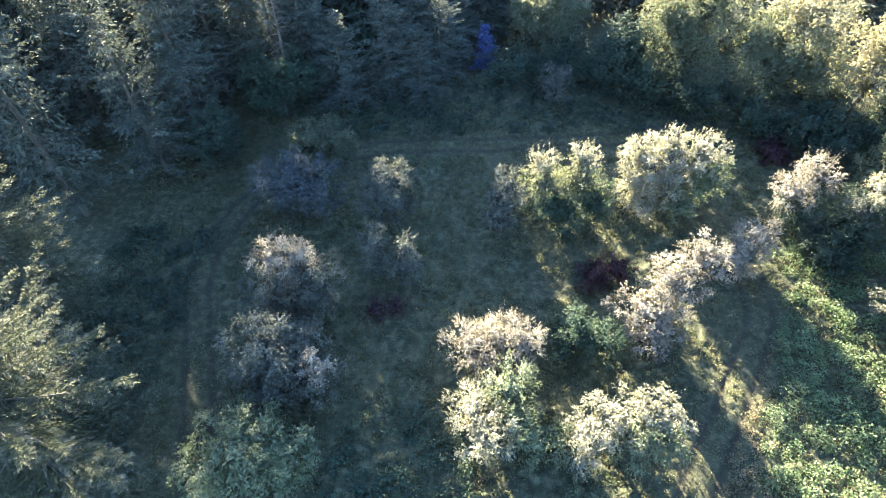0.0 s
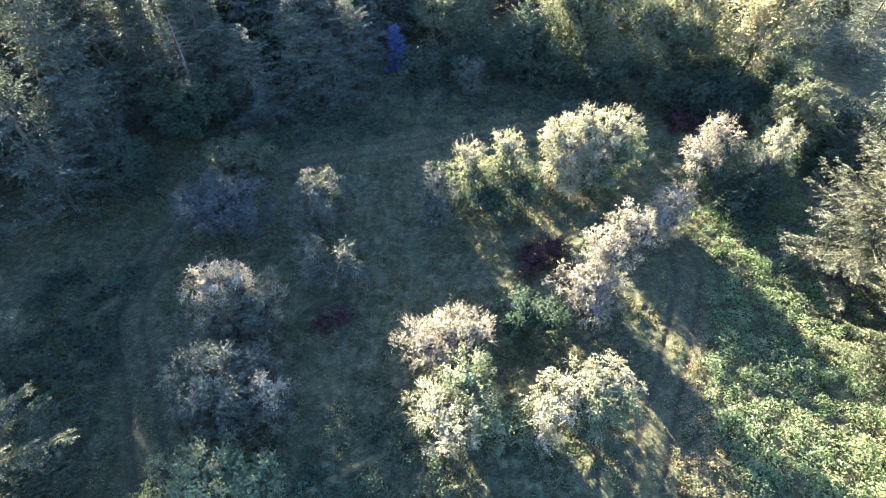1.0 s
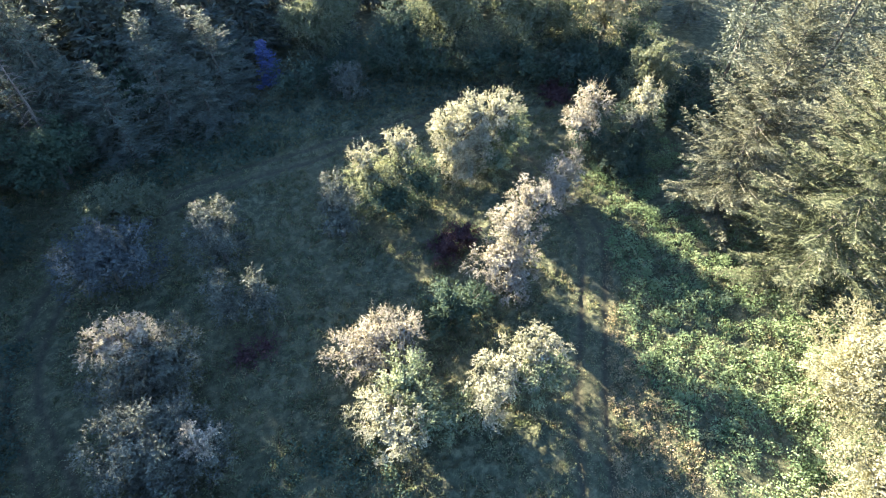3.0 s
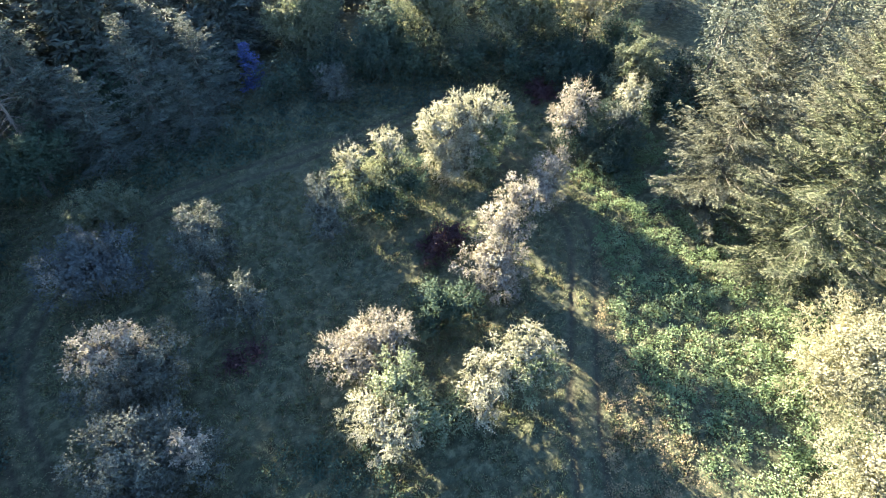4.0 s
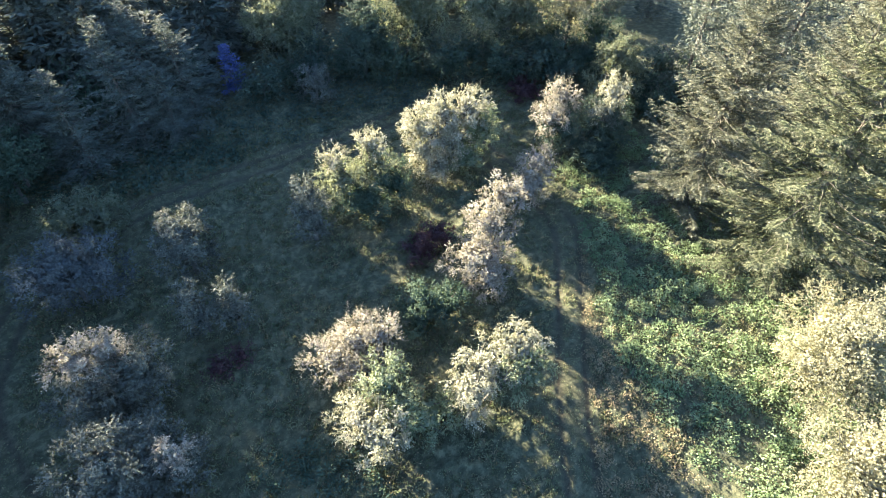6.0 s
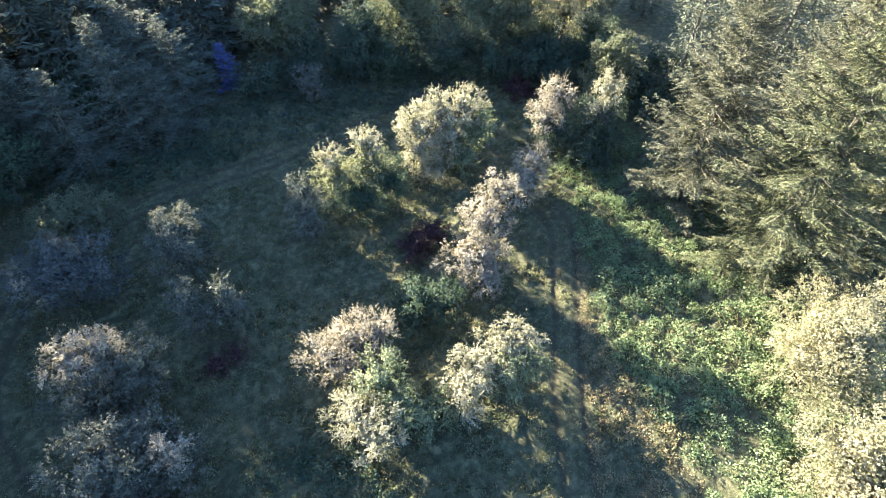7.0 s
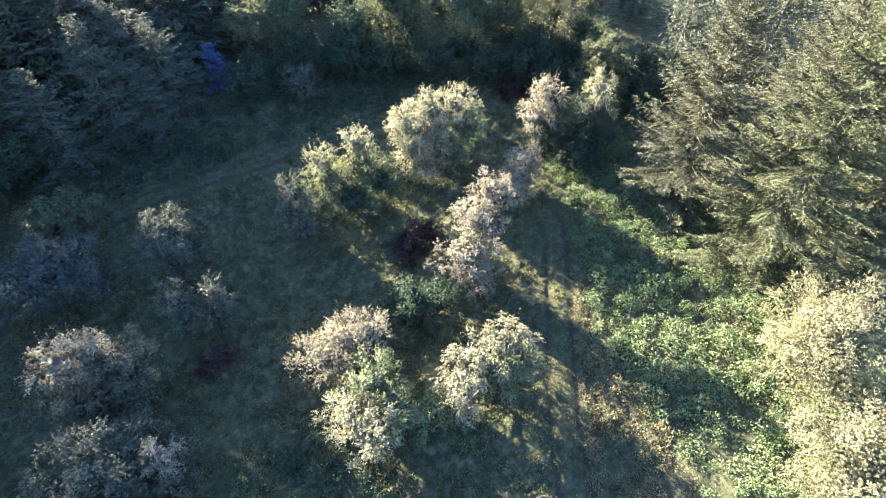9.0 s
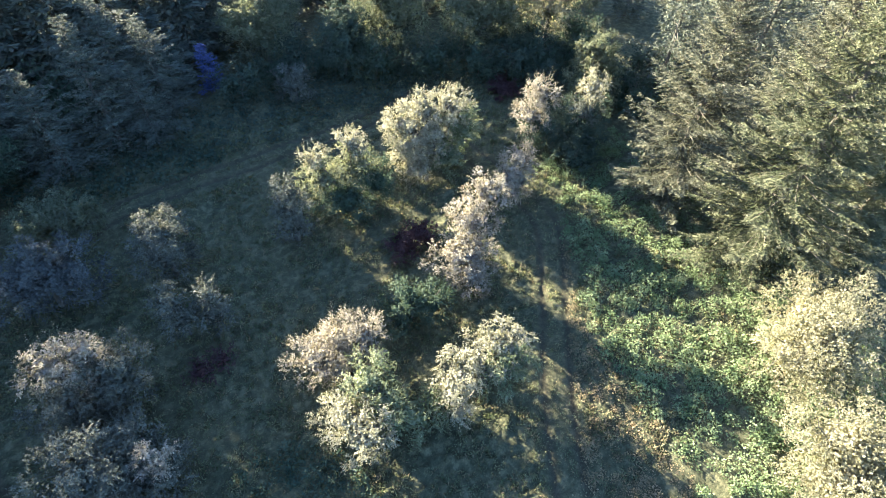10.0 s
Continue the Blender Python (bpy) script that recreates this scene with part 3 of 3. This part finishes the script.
# Buff top lobes over grey ones: the sunlit top painted by leaf colour.
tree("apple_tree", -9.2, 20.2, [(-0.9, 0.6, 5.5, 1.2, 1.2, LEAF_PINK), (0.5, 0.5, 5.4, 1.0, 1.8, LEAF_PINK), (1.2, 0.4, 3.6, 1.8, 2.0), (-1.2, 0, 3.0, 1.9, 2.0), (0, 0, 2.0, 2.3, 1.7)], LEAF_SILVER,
     "tall apple tree whose sunlit top is painted in buff leaves", shoots=12.0, leaf=0.0849, seed=30, sprouts=40)
# One small buff lobe paints the tuft that the sun reaches.
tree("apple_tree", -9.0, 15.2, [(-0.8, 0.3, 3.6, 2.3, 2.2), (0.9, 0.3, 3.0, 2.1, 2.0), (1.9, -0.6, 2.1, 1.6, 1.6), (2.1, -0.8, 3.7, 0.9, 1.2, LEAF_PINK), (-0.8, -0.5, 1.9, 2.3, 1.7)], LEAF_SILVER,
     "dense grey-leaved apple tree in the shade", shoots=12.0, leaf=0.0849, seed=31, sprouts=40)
tree("hawthorn_tree", -10.1, 10.0, [(-0.8, 0.1, 2.4, 2.5, 1.8), (1.5, 0.3, 2.3, 2.2, 1.6), (0.4, 1.0, 3.0, 1.7, 1.3)], LEAF_FRESH,
     "fresh green bushy tree", leaf=0.0972, shoots=12.0, seed=32, sprouts=14)
tree("birch_tree", 27.2, 3.6, [(0, 0.3, 3.9, 3.2, 2.6), (-1.8, -0.4, 2.8, 2.4, 2.1), (2.0, 0.2, 3.6, 2.6, 2.4), (0.3, -1.2, 2.4, 3.0, 2.0)], LEAF_YELLOW,
     "full yellow-green tree in bright sun", leaf=0.0728, seed=33, up=0.4, shoots=8.5)
tree("birch_tree", 22.4, -1.8, [(0, 0.4, 3.2, 2.8, 2.2), (1.8, 0, 2.8, 2.5, 2.0), (-1.2, -0.4, 2.0, 2.2, 1.7), (0.5, -1.6, 2.2, 2.6, 1.8)], LEAF_YELLOW,
     "rounded yellow-green tree in bright sun", leaf=0.0728, seed=34, up=0.4, shoots=8.5)

# ---------------------------------------------------------------- the far edge of the clearing
tree("broadleaf_tree", 10.2, 52.3, [(0, 0, 3.8, 3.4, 3.2), (-1.2, 0, 5.6, 2.6, 2.2), (1.8, 0.5, 5.2, 2.4, 2.2)], LEAF_OLIVE, "pale green rounded tree at the wood's edge", leaf=0.109, shoots=7.25, seed=41)
tree("shrub", 10.4, 45.2, [(0, 0, 1.9, 1.9, 1.7)], LEAF_SILVER, "grey bush at the edge of the clearing", "shrub", leaf=0.0864, shoots=10.2, seed=42)
tree("broadleaf_tree", 16.2, 47.0, [(0, 0, 3.4, 2.8, 2.9), (0.6, 0.4, 5.2, 2.2, 2.0)], LEAF_DARK, "dark bluish tree at the wood's edge", leaf=0.109, shoots=7.25, seed=43)
tree("maple_tree", 22.3, 47.6, [(0, 0, 5.2, 3.8, 4.2), (1.2, 0.3, 8.2, 2.8, 2.8), (-1.8, 0, 7.0, 2.6, 2.8)], LEAF_OLIVE, "tall olive-green maple at the wood's edge", leaf=0.119, shoots=5.51, seed=44, trunk=0.25)
# Yellower leaves on the head paint the sun it catches.
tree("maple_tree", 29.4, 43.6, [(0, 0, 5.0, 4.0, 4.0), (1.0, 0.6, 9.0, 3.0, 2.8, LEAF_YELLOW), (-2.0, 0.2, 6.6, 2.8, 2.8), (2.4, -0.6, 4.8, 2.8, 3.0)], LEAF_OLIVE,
     "large maple with its sunlit head painted in yellow-green leaves", leaf=0.119, shoots=5.51, seed=45, trunk=0.28)
tree("maple_tree", 36.5, 41.5, [(0, 0, 5.4, 3.8, 3.6), (1.4, 0.4, 8.2, 2.8, 2.4)], LEAF_YELLOW, "yellowing maple at the wood's edge", leaf=0.119, shoots=5.51, seed=46, trunk=0.25)
tree("shrub", 28.2, 36.5, [(0, 0, 0.7, 1.6, 0.7)], LEAF_RED, "low dark red bramble at the wood's edge", "shrub", leaf=0.12, seed=47, trunk=0.04)
tree("broadleaf_tree", -18.6, 35.7, [(0, 0, 2.6, 2.2, 2.3), (0.3, 0.2, 4.0, 1.6, 1.4)], LEAF_DARK, "dark green understorey tree", leaf=0.0914, shoots=10.2, seed=48)
tree("broadleaf_tree", -14.6, 42.5, [(-0.6, 0, 3.2, 2.8, 2.7), (1.4, 0.2, 4.4, 2.2, 2.0)], LEAF_GREEN, "green understorey tree below the firs", leaf=0.0994, shoots=8.7, seed=49)

bush = tree("undergrowth_bush", 31.0, 34.5, [(-0.7, 0, 1.6, 1.9, 1.5), (1.0, 0.4, 2.2, 1.7, 1.6)], LEAF_DARK, "dark undergrowth bush at the wood's edge", "shrub",
            leaf=0.0994, shoots=3.19, seed=51, trunk=0.07, group="undergrowth")
bush_b = tree("undergrowth_bush", 35.2, 34.0, [(0, 0, 2.0, 2.2, 1.9), (0.8, -0.8, 1.3, 1.6, 1.2)], LEAF_GREEN, "green undergrowth bush at the wood's edge", "shrub",
              leaf=0.0994, shoots=3.19, seed=52, trunk=0.07, group="undergrowth")
for k in range(22):
    rng = np.random.default_rng(500 + k)
    ux, uy = ((37.0 + 2.6 * (k % 4), 27.5 + 3.0 * (k // 4)) if k < 8 else (19.0 + 2.7 * (k - 8), 43.8 - 0.35 * (k - 8)) if k < 15 else (7.0 + 2.4 * (k - 15), 48.2))
    grow = rng.uniform(0.8, 1.25)
    copy_thing(bush if k % 2 else bush_b, pose(ux + rng.normal() * 0.7, uy + rng.normal() * 0.7, 0, 0, 0, rng.uniform(0, 360)) @ Matrix.Diagonal((grow, grow, grow, 1)))

for k, (ux, uy) in enumerate(((27.0, 39.8), (29.6, 38.4), (32.2, 37.6), (34.6, 37.8), (37.4, 37.0), (33.4, 40.2), (39.0, 40.2))):
    rng = np.random.default_rng(560 + k)
    grow = rng.uniform(0.9, 1.3)
    copy_thing(bush if k % 2 else bush_b, pose(ux, uy, 0, 0, 0, rng.uniform(0, 360)) @ Matrix.Diagonal((grow, grow, grow, 1)))

# Extra bushes under the firs, added to stop low sun leaking through.
for k in range(6):
    rng = np.random.default_rng(540 + k)
    grow = rng.uniform(1.3, 1.7)
    copy_thing(bush if k % 2 else bush_b, pose(-14.0 + 2.7 * k + rng.normal() * 0.5, 51.0 + rng.normal() * 0.7, 0, 0, 0, rng.uniform(0, 360)) @ Matrix.Diagonal((grow, grow, grow, 1)))

spruce = stand(conifer("blue_spruce", 4.6, 1.7, NEEDLE_BLUE, "small blue spruce in the shade", seed=60, whorl=0.34, arms=7, spray=0.24, gap=0.16, side_gap=0.4, fat=0.34, bare=0.04, category="spruce"), 4.0, 50.5)

fir = conifer("fir_tree", 16.0, 4.6, NEEDLE, "tall dark fir in the wood", seed=61, whorl=0.72, spray=0.31, gap=0.2, side_gap=0.5, fat=0.26, core=0.6, group="firs of the wood")
# Stretched taller to throw shade on the wide plumed fir.
stand(fir, -23.0, 34.5, 0, 1.0, 1.3)
fir_b = conifer("fir_tree", 13.0, 4.2, NEEDLE, "dark fir at the wood's edge", seed=62, whorl=0.72, spray=0.31, gap=0.2, side_gap=0.5, fat=0.26, core=0.6, group="firs of the wood")
stand(fir_b, -5.0, 46.0, 0, 1.0, 0.86)
fir_pale = stand(conifer("fir_tree", 21.0, 7.0, NEEDLE_PALE, "tall fir with pale sunlit boughs", tip=NEEDLE_LIT_TIP, seed=63, whorl=0.6, arms=8, spray=0.2, gap=0.075, side_gap=0.32, fat=0.28, lift=0.19, plume=0.95, bare=0.045, core=0.8, group="firs by the clearing", single=True), 31.8, 10.8)
fir_silver = stand(conifer("fir_tree", 18.0, 5.4, NEEDLE_SILVER, "tall silvery fir beside the clearing", tip=NEEDLE_LIT_TIP_GREY, seed=64, whorl=0.55, arms=8, spray=0.2, gap=0.075, side_gap=0.32, fat=0.28, lift=0.19, plume=0.95, bare=0.05, core=0.8, group="firs by the clearing", single=True), 30.8, 18.2)
stand(conifer("fir_tree", 19.0, 8.9, NEEDLE_MID, "wide fir with long plumed boughs", seed=65, tip=NEEDLE_LIT_TIP_GREY, whorl=0.85, arms=6, core=0.8, spray=0.2, gap=0.06, side_gap=0.3, fat=0.24, plume=0.95, lift=0.16, round_top=0.62, group="firs by the clearing", single=True), -20.6, 10.4)
stand(conifer("fir_tree", 18.0, 6.2, NEEDLE_MID, "fir with long plumed boughs", seed=66, tip=NEEDLE_LIT_TIP_GREY, whorl=0.85, arms=6, core=0.6, spray=0.24, gap=0.09, side_gap=0.36, fat=0.24, lift=0.16, round_top=0.62, group="firs by the clearing", single=True), -25.0, 19.5)
far_a = stand(conifer("fir_tree", 16.0, 4.4, NEEDLE, "dark fir deep in the wood", seed=67, whorl=1.0, arms=5, spray=0.72, gap=0.5, side_gap=1.0, fat=0.28, core=0.5, group="firs of the wood"), -36.0, 48.0)
far_b = stand(conifer("fir_tree", 15.0, 4.8, NEEDLE, "dark fir deep in the wood", seed=68, whorl=1.0, arms=5, spray=0.72, gap=0.5, side_gap=1.0, fat=0.28, core=0.5, group="firs of the wood"), -29.0, 51.0)


def fir_row(pair, x0, x1, y0, step, seed, tall=1.0):
    """A row of firs along the wood."""
    rng = np.random.default_rng(seed)
    x = x0
    k = 0
    while x < x1:
        s = rng.uniform(0.88, 1.12)
        copy_thing(pair[k % 2], pose(x + rng.normal() * 0.6, y0 + rng.normal() * 0.9, 0, 0, 0, rng.uniform(0, 360)) @ Matrix.Diagonal((s, s, s * tall, 1)))
        x += step * rng.uniform(0.85, 1.15)
        k += 1


dead_fir("dead_fir", -14.3, 44.4, 10.4, 2.6, "dead fir with a bare grey-brown trunk and brittle branches", 93)

NEAR, FAR = (fir, fir_b), (far_a, far_b)
# Row heights are set by the shade they throw across the clearing.
fir_row(NEAR, -30, -17, 39.5, 5.0, 71)
fir_row(NEAR, -18, -12, 46.0, 4.5, 72, 0.87)
fir_row((fir_b, fir_b), -2.5, 1, 49.5, 4.0, 79, 0.84)
# The next firs were added to close gaps that let sun into the clearing.
fir_row((fir_b, fir_b), -9.0, -7.5, 46.5, 4.0, 84, 0.75)
fir_row((fir_b, fir_b), -12.2, -11, 49.0, 4.0, 90, 0.82)
copy_thing(fir, pose(-12.7, 46.6, 0, 0, 0, 50) @ Matrix.Diagonal((0.9, 0.9, 0.85, 1)))
copy_thing(fir_b, pose(-0.3, 48.8, 0, 0, 0, 75) @ Matrix.Diagonal((0.95, 0.95, 0.77, 1)))
copy_thing(fir, pose(-20.8, 46.0, 0, 0, 0, 20) @ Matrix.Diagonal((1, 1, 0.96, 1)))
copy_thing(fir, pose(-22.6, 43.6, 0, 0, 0, 95) @ Matrix.Diagonal((1, 1, 0.95, 1)))
copy_thing(fir, pose(-15.4, 51.5, 0, 0, 0, 200) @ Matrix.Diagonal((1, 1, 0.93, 1)))
copy_thing(fir, pose(-15.3, 46.0, 0, 0, 0, 120) @ Matrix.Diagonal((0.92, 0.92, 0.88, 1)))
fir_row((fir_b, fir_b), -1.6, 0, 46.3, 4.0, 85, 0.72)
fir_row(FAR, 0.5, 11, 57.0, 3.2, 86, 0.6)
fir_row(FAR, -26, -14, 53.0, 3.9, 73, 0.98)
fir_row(FAR, -13, 0.5, 53.0, 3.4, 89, 0.74)
# Firs added deep in the wood to block sun that leaked past.
copy_thing(far_a, pose(-5.8, 53.5, 0, 0, 0, 30) @ Matrix.Diagonal((1, 1, 0.84, 1)))
for fx, fy, ft in ((-1.5, 53.0, 0.52), (0.7, 53.8, 0.45), (-0.2, 51.6, 0.4), (-24.2, 53.5, 1.0), (-26.0, 54.2, 1.0)):
    copy_thing(far_b if ft < 0.9 else far_a, pose(fx, fy, 0, 0, 0, 37 * fx) @ Matrix.Diagonal((1, 1, ft, 1)))
fir_row(FAR, -40, -29, 47.5, 3.6, 91, 1.0)
fir_row(FAR, -16, -3, 57.0, 3.4, 88, 0.84)
fir_row(FAR, -46, -26, 43.0, 4.4, 74, 1.12)
fir_row(FAR, -42, -31, 33.0, 5.0, 83, 1.0)
fir_row(FAR, -44, -19, 61.0, 5.0, 80, 1.05)
fir_row(FAR, -3, 24, 63.0, 3.6, 75, 0.66)
fir_row(FAR, 24, 50, 64.0, 6.0, 87, 0.56)
fir_row(FAR, 24, 62, 55.0, 5.0, 76, 0.42)
fir_row(NEAR, 44, 58, 42.0, 6.0, 77)
copy_thing(fir_pale, pose(38.6, 8.3, 0, 0, 0, 75) @ Matrix.Diagonal((0.95, 0.95, 0.92, 1)))
fir_row(NEAR, 40, 54, 29.0, 6.5, 78)
copy_thing(fir_silver, pose(40.8, 16.6, 0, 0, 0, 130))
copy_thing(fir, pose(54.0, 24.5, 0, 0, 0, 60))
copy_thing(fir, pose(47.5, 17.4, 0, 0, 0, 40))
copy_thing(fir, pose(43.5, 23.0, 0, 0, 0, 10) @ Matrix.Diagonal((1.1, 1.1, 1.1, 1)))
# Tall fir added on the sun side of the plumed fir to shade it.
copy_thing(fir, pose(-27.5, 29.5, 0, 0, 0, 160) @ Matrix.Diagonal((1.1, 1.1, 1.4, 1)))

# ---------------------------------------------------------------- grass and herbs
def scatter(rng, n, x0, x1, y0, y1):
    return np.c_[rng.uniform(x0, x1, n), rng.uniform(y0, y1, n)]


def field(xy, scale, seed):
    return np.array([noise.noise(Vector((x * scale, y * scale, seed))) for x, y in xy])


def on_ground(xy):
    return np.c_[xy, rolling(xy[:, 0], xy[:, 1]) + 0.7 * tussocks(xy[:, 0], xy[:, 1])]


def meadow_grass():
    """Tufts of rough grass, thinner on the worn tracks, with paler dry tufts."""
    rng = np.random.default_rng(90)
    xy = scatter(rng, 80000, -24, 27, 3, 44)
    f = 0.8 * field(xy, 0.6, 1.0) + 0.8 * field(xy, 1.9, 4.0)
    d = track_distance(xy)
    keep = (1.5 * f + rng.random(len(xy)) * 0.7 > 0.12) & ((np.abs(d - 0.82) > 0.32) | (rng.random(len(xy)) > 0.85))
    xy, f, d = xy[keep], f[keep], d[keep]
    for name, pick, mat, label in (("grass", rng.random(len(xy)) > 0.16, GRASS_BLADE, "rough green meadow grass"),
                                   ("dry_grass", None, STRAW, "pale dry grass tufts")):
        if pick is None:
            pick = ~chosen
        chosen = pick
        base = np.repeat(on_ground(xy[pick]), 3, axis=0)
        base[:, :2] += rng.normal(size=(len(base), 2)) * 0.07
        tall = np.repeat(np.where(d[pick] < 1.5, 0.11, 0.2) * (0.85 + 1.1 * np.clip(f[pick], -0.45, 1)), 3) * rng.uniform(0.6, 1.3, len(base))
        way = rng.normal(size=(len(base), 3)) * 0.65 + (0, 0, 0.75)
        way[:, 2] = np.abs(way[:, 2])
        q = leaf_quads(rng, base, way, tall, rng.uniform(0.05, 0.09, len(base)), 0.1)
        tagged(new(name, quad_mesh(name, q, mat)), label, "grass", kind="stuff")


def herbs(name, spacing, box, inside, high, leaf, material, label, seed, per=40):
    """A rank patch of leafy weeds: many domed plants of different heights, each a heap of leaves that face outwards."""
    rng = np.random.default_rng(seed)
    n = int((box[1] - box[0]) * (box[3] - box[2]) / spacing ** 2)
    xy = scatter(rng, n, *box)
    xy = xy[inside(xy)]
    f = field(xy, 0.7, seed)
    wide = spacing * rng.uniform(0.5, 0.95, len(xy)) * (1 + 0.5 * f)
    top = high * np.clip(0.75 + 0.9 * f + 0.35 * rng.normal(size=len(xy)), 0.2, 2.2)
    who = np.repeat(np.arange(len(xy)), per)
    d = unit(rng.normal(size=(len(who), 3)) + (0, 0, 0.55))
    d[:, 2] = np.abs(d[:, 2])
    base = on_ground(xy)[who] + d * np.c_[wide[who], wide[who], top[who]] * rng.uniform(0.6, 1.0, (len(who), 1))
    way = unit(d * (1, 1, 0.3) + rng.normal(size=d.shape) * 0.6)
    size = leaf * rng.uniform(0.6, 1.35, len(who))
    q = leaf_quads(rng, base, way, size, size * 0.62, 0.1, d + (0, 0, 0.3), 0.4)
    tagged(new(name, quad_mesh(name, q, material)), label, "weeds", kind="stuff")


def side_of(x, a, b):
    """True to the right of the line from a to b."""
    return (b[0] - a[0]) * (x[:, 1] - a[1]) - (b[1] - a[1]) * (x[:, 0] - a[0]) < 0


def nettle_side(p):
    """Right of the track, with a ragged edge."""
    q = p + np.c_[1.1 * field(p, 0.45, 31.0) + 0.7 * field(p, 1.3, 33.0), np.zeros(len(p))]
    return side_of(q, (16.6, 0.0), (17.6, 11.0)) & side_of(q, (17.4, 10.5), (24.2, 24.0))


meadow_grass()
herbs("nettles", 0.68, (16, 34, -4, 27), nettle_side, 0.62, 0.135, LEAF_HERB, "rank patch of green nettles and brambles", 91, 84)
herbs("dry_weeds", 0.42, (7, 21, 0, 18), lambda p: (track_distance(p) > 0.9) & side_of(p, (7.0, 0.0), (17.5, 16.0)) & ~nettle_side(p), 0.26, 0.105, STRAW,
      "dry straw-coloured weeds beside the track", 96, 28)
herbs("bramble_patch", 0.65, (-6.5, 2.5, 5, 14.5), lambda p: ((p[:, 0] + 2.5) / 4) ** 2 + ((p[:, 1] - 9.5) / 4.5) ** 2 < 1, 0.5, 0.16, LEAF_GREEN,
      "low bramble patch in the shade", 92, 60)
herbs("weeds", 0.7, (-24, -14.5, 10, 28), lambda p: side_of(p, (-16.5, 28.0), (-18.6, 8.0)) | (p[:, 0] < -17.6), 0.5, 0.2, LEAF_DARK, "dark weeds beside the track", 93)
herbs("weeds", 0.8, (-6, 22, 39.5, 48), lambda p: p[:, 1] > 40, 0.5, 0.24, LEAF_DARK, "dark weeds along the wood's edge", 94, 24)
herbs("weeds", 0.8, (-14, 2, 39, 46), lambda p: p[:, 1] > 39, 0.6, 0.24, LEAF_GREEN, "weeds at the foot of the firs", 95, 24)
